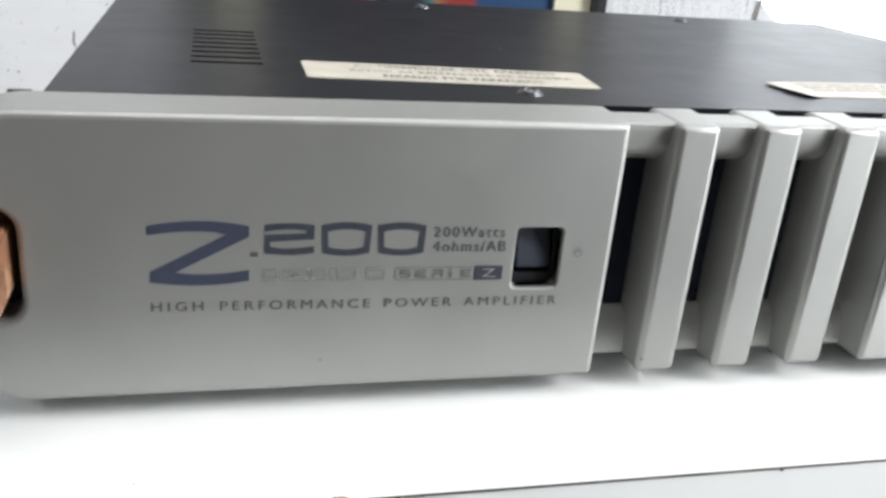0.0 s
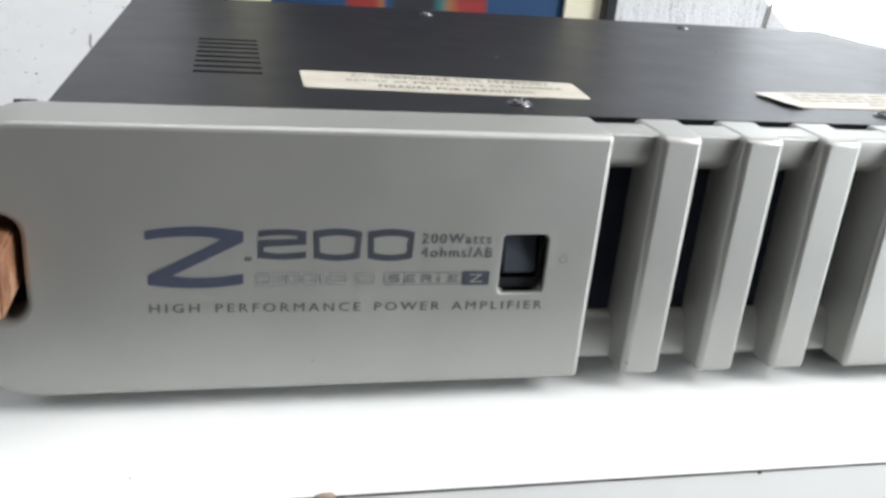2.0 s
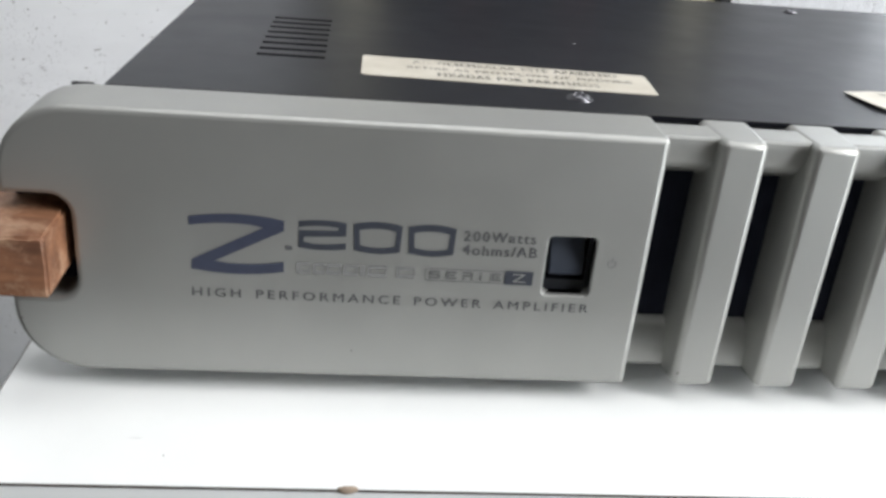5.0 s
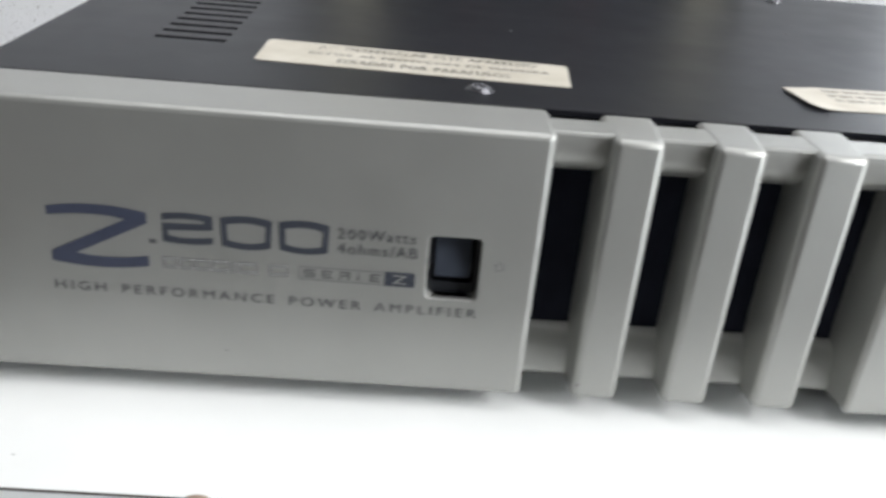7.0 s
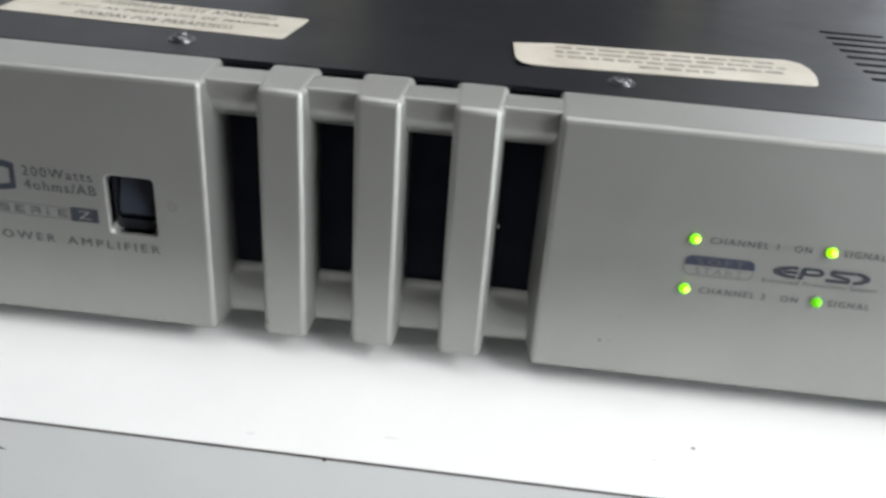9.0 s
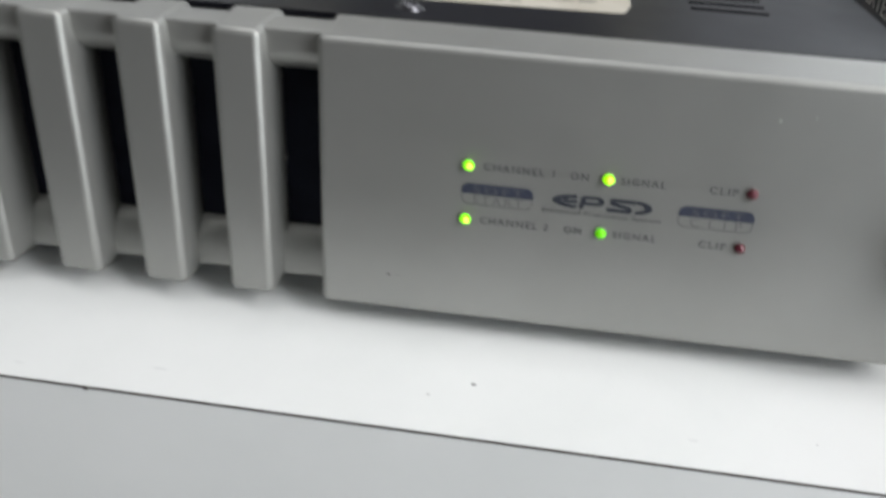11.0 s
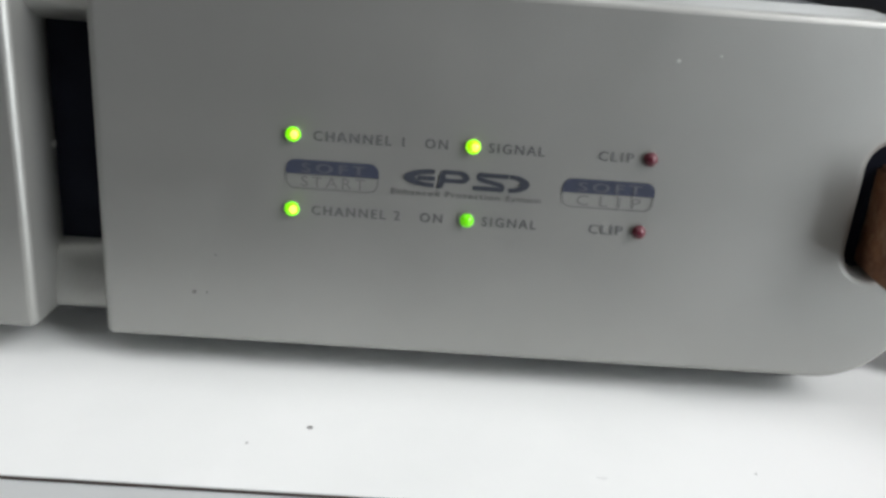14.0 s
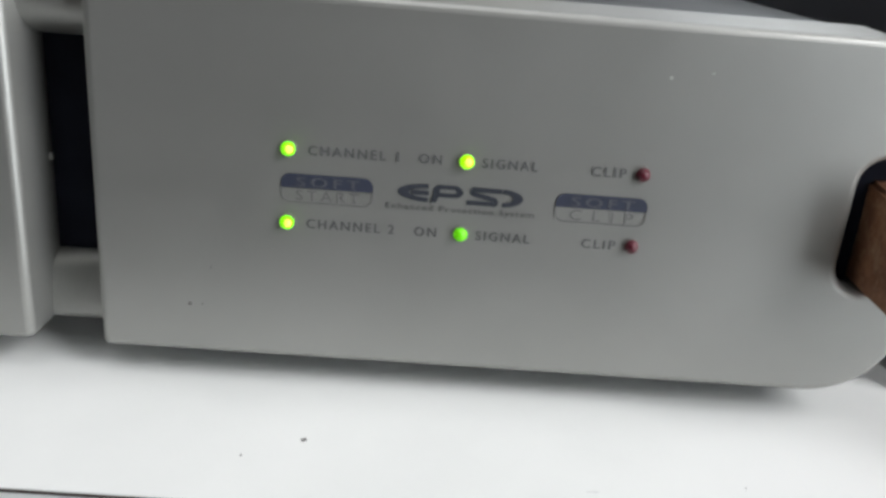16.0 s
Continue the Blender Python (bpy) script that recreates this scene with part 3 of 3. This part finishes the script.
# ---- wooden end blocks
def build_block(side):
    """A sawn block that fills the notch and stands out of the front."""
    x0, front, z0, z1 = (2.325, -0.175, 0.432, 0.624) if side < 0 else (2.348, -0.180, 0.362, 0.618)
    bm = box(x0, 2.60, front, 0.22, z0, z1)
    bmesh.ops.subdivide_edges(bm, edges=bm.edges[:], cuts=5, use_grid_fill=True)
    for v in bm.verts:
        v.co += Vector((noise.noise(v.co * 9) * 0.004, noise.noise(v.co * 8 + Vector((5, 0, 0))) * 0.004, noise.noise(v.co * 7 + Vector((0, 9, 0))) * 0.006))
    if side > 0:  # this block's top is worn down towards its front
        for v in bm.verts:
            if v.co.z > 0.55:
                v.co.z -= 0.10 * max(0.0, 0.06 - v.co.y) * (v.co.z - 0.5) / 0.118
    hard = [e for e in bm.edges if e.calc_face_angle(0) > radians(60)]
    bmesh.ops.bevel(bm, geom=hard, offset=0.009, segments=3, affect="EDGES")
    if side < 0:
        for v in bm.verts:
            v.co.x = -v.co.x
        bmesh.ops.reverse_faces(bm, faces=bm.faces[:])
    block = part("wooden_block", bm, WOOD, amp, "rough reddish-brown sawn wooden block in the end notch", smooth=80)
    # a black block is added behind the wood to darken the notch
    inner, low, high = (2.3035, 0.3415, 0.6785) if side < 0 else (2.2895, 0.3575, 0.6845)
    a, b = sorted((side * inner, side * 2.496))
    part("notch_fill", box(a, b, 0.13 if side < 0 else 0.075, 0.236, low, high), GRILLE_BLACK, amp, "black block added to darken the end notch")
    return block


build_block(-1)
build_block(1)


# ---- the rocker switch
def build_switch():
    x0, x1, z0, z1 = SWITCH
    well = part("power_switch", facing([rounded(x0 - 0.012, x1 + 0.012, z0 - 0.012, z1 + 0.012, 0.03), rounded(x0 + 0.012, x1 - 0.012, z0 + 0.036, z1 - 0.006, 0.012)], 0.06, 0.105), PLASTIC_BLACK, amp, "black rocker switch in a bevelled opening")
    part("switch_surround", facing([rounded(x0 - 0.026, x1 + 0.026, z0 - 0.026, z1 + 0.026, 0.03), rounded(*SWITCH, 0.016)], 0.05, 0.0498, 0.005), SILVER, amp)
    prof = [(0.108, z0 + 0.050), (0.046, z0 + 0.052), (0.034, z0 + 0.062), (0.036, z0 + 0.085), (0.044, z0 + 0.115), (0.056, z0 + 0.145), (0.066, z1 - 0.040), (0.070, z1 - 0.016), (0.108, z1 - 0.014)]
    rock = prism_x(prof, x0 + 0.019, x1 - 0.022)
    bmesh.ops.bevel(rock, geom=[e for e in rock.edges if e.calc_face_angle(0) > radians(35)], offset=0.006, segments=2, affect="EDGES")
    part("rocker", rock, ROCKER_GREY, well, "dark blue-grey rocker")
    part("switch_back", box(x0 - 0.03, x1 + 0.03, 0.2385, 0.25, z0 - 0.03, z1 + 0.03), PLASTIC_BLACK, well)


build_switch()


# ---- printing on the left plate
def band(path, width):
    """A stroke of even width along a list of points."""
    left, right = [], []
    for i, (x, z) in enumerate(path):
        ax, az = path[max(i - 1, 0)]
        bx, bz = path[min(i + 1, len(path) - 1)]
        d = math.hypot(bx - ax, bz - az)
        nx, nz = -(bz - az) / d, (bx - ax) / d
        left.append((x + nx * width / 2, z + nz * width / 2))
        right.append((x - nx * width / 2, z - nz * width / 2))
    return left + right[::-1]


def bow(xa, xb, za, zb, rise, n=8):
    return [(xa + (xb - xa) * i / n, za + (zb - za) * i / n + rise * 4 * (i / n) * (1 - i / n)) for i in range(n + 1)]


def ink(name, bm, mat, parent=None, label=""):
    return part(name, bm, mat, parent or amp, label, smooth=0)


def build_model_mark():
    def mark(name, bm, mat, parent=None, label=""):
        for v in bm.verts:  # the print runs slightly askew on the plate
            v.co.z += 0.002 - (v.co.x + 0.7) * 0.0092
        return ink(name, bm, mat, parent, label)

    # large bowed letter
    outer = bow(-1.960, -1.677, 0.620, 0.620, 0.015) + [(-1.677, 0.587)] + [(-1.886, 0.475)]
    outer += bow(-1.886, -1.677, 0.473, 0.481, -0.009, 6)[1:] + [(-1.677, 0.447)] + bow(-1.677, -1.957, 0.447, 0.445, -0.013) + [(-1.955, 0.477)]
    outer += [(-1.739, 0.594)] + bow(-1.739, -1.959, 0.598, 0.592, 0.009, 6)[1:]
    mark("lettering", print_on_face([outer]), INK_BLUE, label="large dark blue letter Z with bowed strokes")
    mark("lettering", print_on_face([rounded(-1.673, -1.652, 0.524, 0.538, 0.002)]), INK_GREY, label="printed point")
    # digit 2
    t = 0.021
    two = bow(-1.633, -1.489, 0.623, 0.623, 0.006) + [(-1.489, 0.579)] + [(-1.617, 0.571), (-1.617, 0.555)] + bow(-1.617, -1.489, 0.550, 0.556, -0.004, 4)[1:] + [(-1.489, 0.535)] + bow(-1.489, -1.633, 0.535, 0.535, -0.006) + [(-1.633, 0.593), (-1.513, 0.597), (-1.513, 0.607)] + bow(-1.513, -1.633, 0.607, 0.603, 0.005, 4)[1:]
    mark("lettering", print_on_face([two]), INK_DIGIT, label="dark slate square digit 2")
    for x0, x1 in ((-1.467, -1.318), (-1.299, -1.152)):
        ring = bow(x0, x1, 0.623, 0.623, 0.010) + bow(x1 - 0.004, x0 + 0.004, 0.535, 0.535, -0.010)
        hole = bow(x0 + t * 0.85, x1 - t * 0.85, 0.603, 0.603, 0.008) + bow(x1 - t, x0 + t, 0.553, 0.553, -0.008)
        mark("lettering", print_on_face([ring, hole]), INK_DIGIT, label="dark slate square digit 0")
    mark("lettering", letters_on_face("200Watts", -1.128, -0.900, 0.586, 0.620, spacing=1.25, bold=0.002), INK_GREY, label="printed words 200Watts")
    mark("lettering", letters_on_face("4ohms/AB", -1.128, -0.892, 0.538, 0.573, spacing=1.2, bold=0.002), INK_GREY, label="printed words 4ohms/AB")
    # maker's mark, as plain blocks
    x = -1.638
    for w, gap in ((0.042, 0.008), (0.036, 0.006), (0.044, 0.008), (0.044, 0.008), (0.016, 0.008), (0.058, 0.032), (0.056, 0)):
        mark("maker_mark", print_on_face([rounded(x, x + w, 0.445, 0.484, 0.005, 3), rounded(x + 0.009, x + w - 0.0045, 0.456, 0.473, 0.003, 3)] if w > 0.02 else [rounded(x, x + w, 0.445, 0.484, 0.005, 3)]), INK_PALE, label="pale grey block of the maker's mark")
        x += w + gap
    frame_out, frame_in = rounded(-1.239, -0.985, 0.441, 0.486, 0.006, 3), rounded(-1.2355, -0.985, 0.4445, 0.4825, 0.004, 3)
    mark("series_frame", print_on_face([frame_out, frame_in]), INK_PALE, label="thin grey outline round the series name")
    def strokes(name, bars, mat, label):
        mark(name, join(*[print_on_face([rounded(*b, 0.0012, 2)], -0.0015 - 0.0002 * k) for k, b in enumerate(bars)]), mat, label=label)

    zs, zm, ze, w = 0.450, 0.4635, 0.477, 0.0062
    glyphs = {
        "S": [(0, 1, ze - w, ze), (0, 0.25, zm, ze), (0, 1, zm - w / 2, zm + w / 2), (0.75, 1, zs, zm), (0, 1, zs, zs + w)],
        "E": [(0, 1, ze - w, ze), (0, 0.25, zs, ze), (0, 0.85, zm - w / 2, zm + w / 2), (0, 1, zs, zs + w)],
        "R": [(0, 1, ze - w, ze), (0, 0.22, zs, zm - w), (0.75, 1, zs, ze), (0, 1, zm - w / 2, zm + w / 2)],
        "I": [(0.3, 0.7, zs, ze - w * 1.4), (0.3, 0.7, ze - w * 0.8, ze)],
    }
    for letter, x in zip("SERIE", (-1.224, -1.172, -1.120, -1.073, -1.029)):
        wide = 0.020 if letter == "I" else 0.033
        strokes("lettering", [(x + a * wide, x + b * wide, c, d) for a, b, c, d in glyphs[letter]], INK_SERIES, "printed square letter " + letter)
    chip = mark("series_chip", print_on_face([rounded(-0.985, -0.895, 0.440, 0.488, 0.004, 3)], -0.0020), INK_DIGIT, label="dark blue block with a pale letter")
    mark("lettering", letters_on_face("Z", -0.962, -0.918, 0.450, 0.479, y=-0.0034), SILVER, chip, "pale letter Z")
    mark("lettering", letters_on_face("HIGH PERFORMANCE POWER AMPLIFIER", -1.957, -0.700, 0.350, 0.380, spacing=1.38, word=1.5, bold=0.0012), INK_GREY, label="printed line HIGH PERFORMANCE POWER AMPLIFIER")
    ring = [arc(-0.648, 0.531, 0.0145, 125, 415, 18) + list(reversed(arc(-0.648, 0.531, 0.0115, 125, 415, 18)))]
    mark("power_symbol", join(print_on_face(ring), print_on_face([rounded(-0.6495, -0.6465, 0.533, 0.552, 0.001, 2)])), INK_PALE, label="small grey power symbol")


build_model_mark()


# ---- indicator lights and printing on the right plate
def build_indicators():
    zc1, zc2 = 0.611, 0.434
    xa, xb, xc = 0.978, 1.383, 1.787
    for x, z, mat, what in ((xa, zc1, GLOW_GREEN, "lit green"), (xa, zc2, GLOW_GREEN, "lit green"), (xb, zc1, GLOW_LIME, "brightly lit lime green"), (xb, zc2, GLOW_SOFT, "softly lit green"), (xc, zc1, LENS_RED, "unlit dark red"), (xc, zc2, LENS_RED, "unlit dark red")):
        led = part("indicator_light", dome(x, z, 0.0172, 0.021), mat, amp, what + " round indicator light")
        if mat in (GLOW_GREEN, GLOW_LIME):
            part("hot_core", dome(x + 0.003, z + 0.002, 0.0095, 0.008, -0.0150), GLOW_CORE, led, "yellow-white glowing core")
        part("bezel", facing([arc(x, z, 0.0205, 0, 345, 23), arc(x, z, 0.0165, 0, 345, 23)], 0.003, 0.0), SILVER, led)
    for z, num in ((zc1, "1"), (zc2, "2")):
        h = 0.0112
        for body, x0, x1 in (("CHANNEL " + num, 1.023, 1.228), ("ON", 1.274, 1.326), ("SIGNAL", 1.418, 1.546), ("CLIP", 1.668, 1.749)):
            ink("lettering", letters_on_face(body, x0, x1, z - h, z + h, spacing=1.3, bold=0.0016), INK_PALE_DARK, label="printed words " + body)
    for x0, x1, word in ((0.9625, 1.174, "START"), (1.596, 1.810, "CLIP")):
        z0, zm, z1, r = 0.484, 0.520, 0.553, 0.022
        upper = [(x0, zm), (x1, zm)] + arc(x1 - r, z1 - r, r, 0, 90, 6) + arc(x0 + r, z1 - r, r, 90, 180, 6)
        badge = ink("badge", print_on_face([upper]), INK_BLUE, label="dark blue and silver badge SOFT " + word)
        lower = [(x0, zm)] + arc(x0 + r, z0 + r, r, 180, 270, 6) + arc(x1 - r, z0 + r, r, 270, 360, 6) + [(x1, zm)]
        e = 0.003
        inner = [(x1 - e, zm)] + list(reversed(arc(x1 - r, z0 + r, r - e, 270, 360, 6))) + list(reversed(arc(x0 + r, z0 + r, r - e, 180, 270, 6))) + [(x0 + e, zm)]
        ink("badge_outline", print_on_face([lower + inner]), INK_PALE, badge)
        ink("lettering", letters_on_face("SOFT", x0 + 0.035, x1 - 0.03, zm + 0.005, z1 - 0.006, y=-0.0034, spacing=1.35, bold=0.003), INK_DULL, badge, "dull grey word SOFT")
        ink("lettering", letters_on_face(word, x0 + 0.035, x1 - 0.03, z0 + 0.006, zm - 0.005, spacing=1.35 if word == "START" else 1.9), INK_PALE, badge, "grey word " + word)
    z0, z1 = 0.508, 0.551
    zm, hh = (z0 + z1) / 2, (z1 - z0) / 2

    def crescent(x_open, x_far, thick):
        w = x_open - x_far
        outer = [(x_open - w * math.sin(radians(a)), zm + hh * math.cos(radians(a))) for a in range(0, 181, 12)]
        inner = [(x_open - (w - thick * (1 if w > 0 else -1)) * math.sin(radians(a)), zm - (hh - 0.010) * math.cos(radians(a))) for a in range(0, 181, 12)]
        return outer + inner

    mark = ink("protection_mark", print_on_face([crescent(1.301, 1.230, 0.026)]), INK_DIGIT, label="dark grey printed protection mark")
    ink("mid_bar", print_on_face([rounded(1.262, 1.302, zm - 0.005, zm + 0.005, 0.001, 2)]), INK_DIGIT, mark)
    ink("crescent", print_on_face([crescent(1.472, 1.520, 0.022)]), INK_DIGIT, mark)
    bowl = print_on_face([rounded(1.312, 1.382, zm - 0.0075, z1, (0.003, 0.018, 0.020, 0.014), 5), rounded(1.326, 1.366, zm + 0.0025, z1 - 0.0095, 0.005, 4)])
    ink("letter_p", join(bowl, print_on_face([[(1.306, z0), (1.320, z0), (1.326, zm - 0.004), (1.312, zm - 0.004)]], -0.0017)), INK_DIGIT, mark, "dark grey wide letter P")
    snake = bow(1.470, 1.412, z1 - 0.0055, z1 - 0.0055, 0.0, 3) + arc(1.408, (z1 + zm) / 2 + 0.0005, (z1 - zm) / 2 - 0.0045, 100, 260, 6) + arc(1.452, (z0 + zm) / 2 - 0.0005, (zm - z0) / 2 - 0.0045, 80, -80, 6) + bow(1.448, 1.390, z0 + 0.0055, z0 + 0.0055, 0.0, 3)
    ink("letter_s", print_on_face([band(snake, 0.0105)]), INK_DIGIT, mark, "dark grey wide letter S")
    ink("lettering", letters_on_face("Enhanced Protection System", 1.204, 1.549, 0.483, 0.5005, spacing=1.1), INK_GREY, label="small printed line Enhanced Protection System")


INK_PALE_DARK = painted("mid_grey_ink", (0.115, 0.116, 0.120), 0.5, 0, 0.15, 400)
build_indicators()

# small blemishes of the paint
PAINT_WEAR = painted("pale_wear", (0.5, 0.5, 0.48), 0.6, 0, 0.2, 900)
for x, z, r, mat in ((0.748, 0.206, 0.0050, DIRT), (1.814, 0.836, 0.0045, PAINT_WEAR), (0.778, 0.207, 0.0024, DIRT), (1.905, 0.852, 0.0025, PAINT_WEAR), (0.80, 0.305, 0.0022, INK_PALE), (-1.458, 0.179, 0.0035, INK_PALE), (-2.478, 0.262, 0.004, DIRT), (-0.353, 0.128, 0.006, DIRT)):
    ink("paint_blemish", print_on_face([arc(x, z, r, 0, 330, 10)], -0.001), mat)


# ---- stickers on the lid
def on_lid(bm, z):
    return turned(sloped(bm), Matrix.Translation((0, 0, LID_Z + z)))


def build_stickers():
    one = part("sticker", on_lid(slab([[(-1.464, 0.582), (-1.447, 0.569), (-0.430, 0.523), (-0.417, 0.535), (-0.392, 0.806), (-0.402, 0.823), (-1.446, 0.886), (-1.459, 0.874)]], 0.0025), 0.0003), PAPER, amp, "yellowed paper sticker with three printed lines")
    tilt = Matrix.Translation((-0.945, 0.703, 0)) @ Matrix.Rotation(radians(-2.6), 4, "Z") @ Matrix.Translation((0.945, -0.703, 0))
    for body, x0, x1, y in (("AO DESEMBALAR ESTE APARELHO", -1.28, -0.51, 0.776), ("RETIRE AS PROTEÇÕES DE MADEIRA", -1.30, -0.47, 0.684), ("FIXADAS POR PARAFUSOS", -1.19, -0.61, 0.594)):
        part("lettering", on_lid(turned(letters(body, x0, x1, y, y + 0.053, spacing=1.15, word=1.3, bold=0.004), tilt), 0.0034), INK_FADED, one, "printed line " + body, smooth=0)
    two = part("sticker", on_lid(slab([[(0.500, 0.799), (0.500, 0.498), (1.384, 0.550), (1.401, 0.571), (1.422, 0.676), (1.421, 0.770), (1.403, 0.832), (1.376, 0.855), (1.349, 0.869), (1.310, 0.860)]], 0.0025), 0.0003), PAPER, amp, "yellowed paper sticker with worn, unreadable lines and a lifted end")
    rnd = random.Random(11)
    for k, (x0, x1) in enumerate(((0.52, 1.30), (0.515, 1.33), (0.52, 1.34), (0.80, 1.06))):
        x = x0
        while x < x1 - 0.02:
            w = min(rnd.uniform(0.025, 0.10), x1 - x)
            y = 0.760 - k * 0.061 + (x - 0.88) * 0.062
            part("printed_bar", on_lid(slab([[(x, y), (x + w, y + w * 0.062), (x + w, y + w * 0.062 + 0.028), (x, y + 0.028)]], 0.0006), 0.003), INK_WORN, two)
            x += w + 0.014
    # the end that has come loose bends up off the lid
    rim = [(0.428, 0.481, 0.006), (0.400, 0.482, 0.011), (0.380, 0.525, 0.012), (0.373, 0.650, 0.009), (0.368, 0.735, 0.007)]
    bm = bmesh.new()
    rows = []
    for k, (ex, ey, lift) in enumerate(rim):
        by = 0.498 + 0.301 * (0.0, 0.12, 0.28, 0.64, 1.0)[k]
        rows.append([bm.verts.new((0.5 + (ex - 0.5) * u, by + (ey - by) * u, 0.0026 + lift * u ** 1.4)) for u in (0.0, 0.2, 0.4, 0.6, 0.8, 1.0)])
    for low, high in zip(rows, rows[1:]):
        for a in range(5):
            bm.faces.new([low[a], high[a], high[a + 1], low[a + 1]])
    got = bmesh.ops.extrude_face_region(bm, geom=bm.faces[:])
    for g in got["geom"]:
        if isinstance(g, bmesh.types.BMVert):
            g.co.z -= 0.0022
    bmesh.ops.recalc_face_normals(bm, faces=bm.faces[:])
    part("sticker_curl", on_lid(bm, 0.0003), PAPER, two, "lifted sticker end", smooth=60)


build_stickers()


# ---------------------------------------------------------------- the black box beside the amplifier
def build_box():
    x0, x1, y0, y1, z0, z1 = 2.64, 6.2, 0.15, 2.80, 0.030, 1.3
    carton = base_empty("black_case", (x0 + x1) / 2, (y0 + y1) / 2, 0)
    tagged(carton, "black equipment case with pale side lettering, standing beside the amplifier", "equipment case")
    part("body", box(x0, x1, y0, y1, z0, z1, 0.012, 2), BOX_BLACK, carton, "black case body")
    for fx in (x0 + 0.3, x1 - 0.3):
        for fy in (y0 + 0.3, y1 - 0.3):
            bm = bmesh.new()
            bmesh.ops.create_cone(bm, cap_ends=True, segments=20, radius1=0.11, radius2=0.13, depth=z0 - 0.002)
            part("foot", turned(bm, Matrix.Translation((fx, fy, z0 / 2))), RUBBER, carton, "round black rubber foot")
    text = letters("EXTER", 0, 0.42, 0, 0.085, spacing=1.1, bold=0.008)
    turned(text, Matrix(((0, 0, -1, x0 - 0.002), (-1, 0, 0, 2.25), (0, 1, 0, 0.645), (0, 0, 0, 1))))
    part("lettering", text, BOX_WHITE, carton, "pale printed letters EXTER", smooth=0)


build_box()
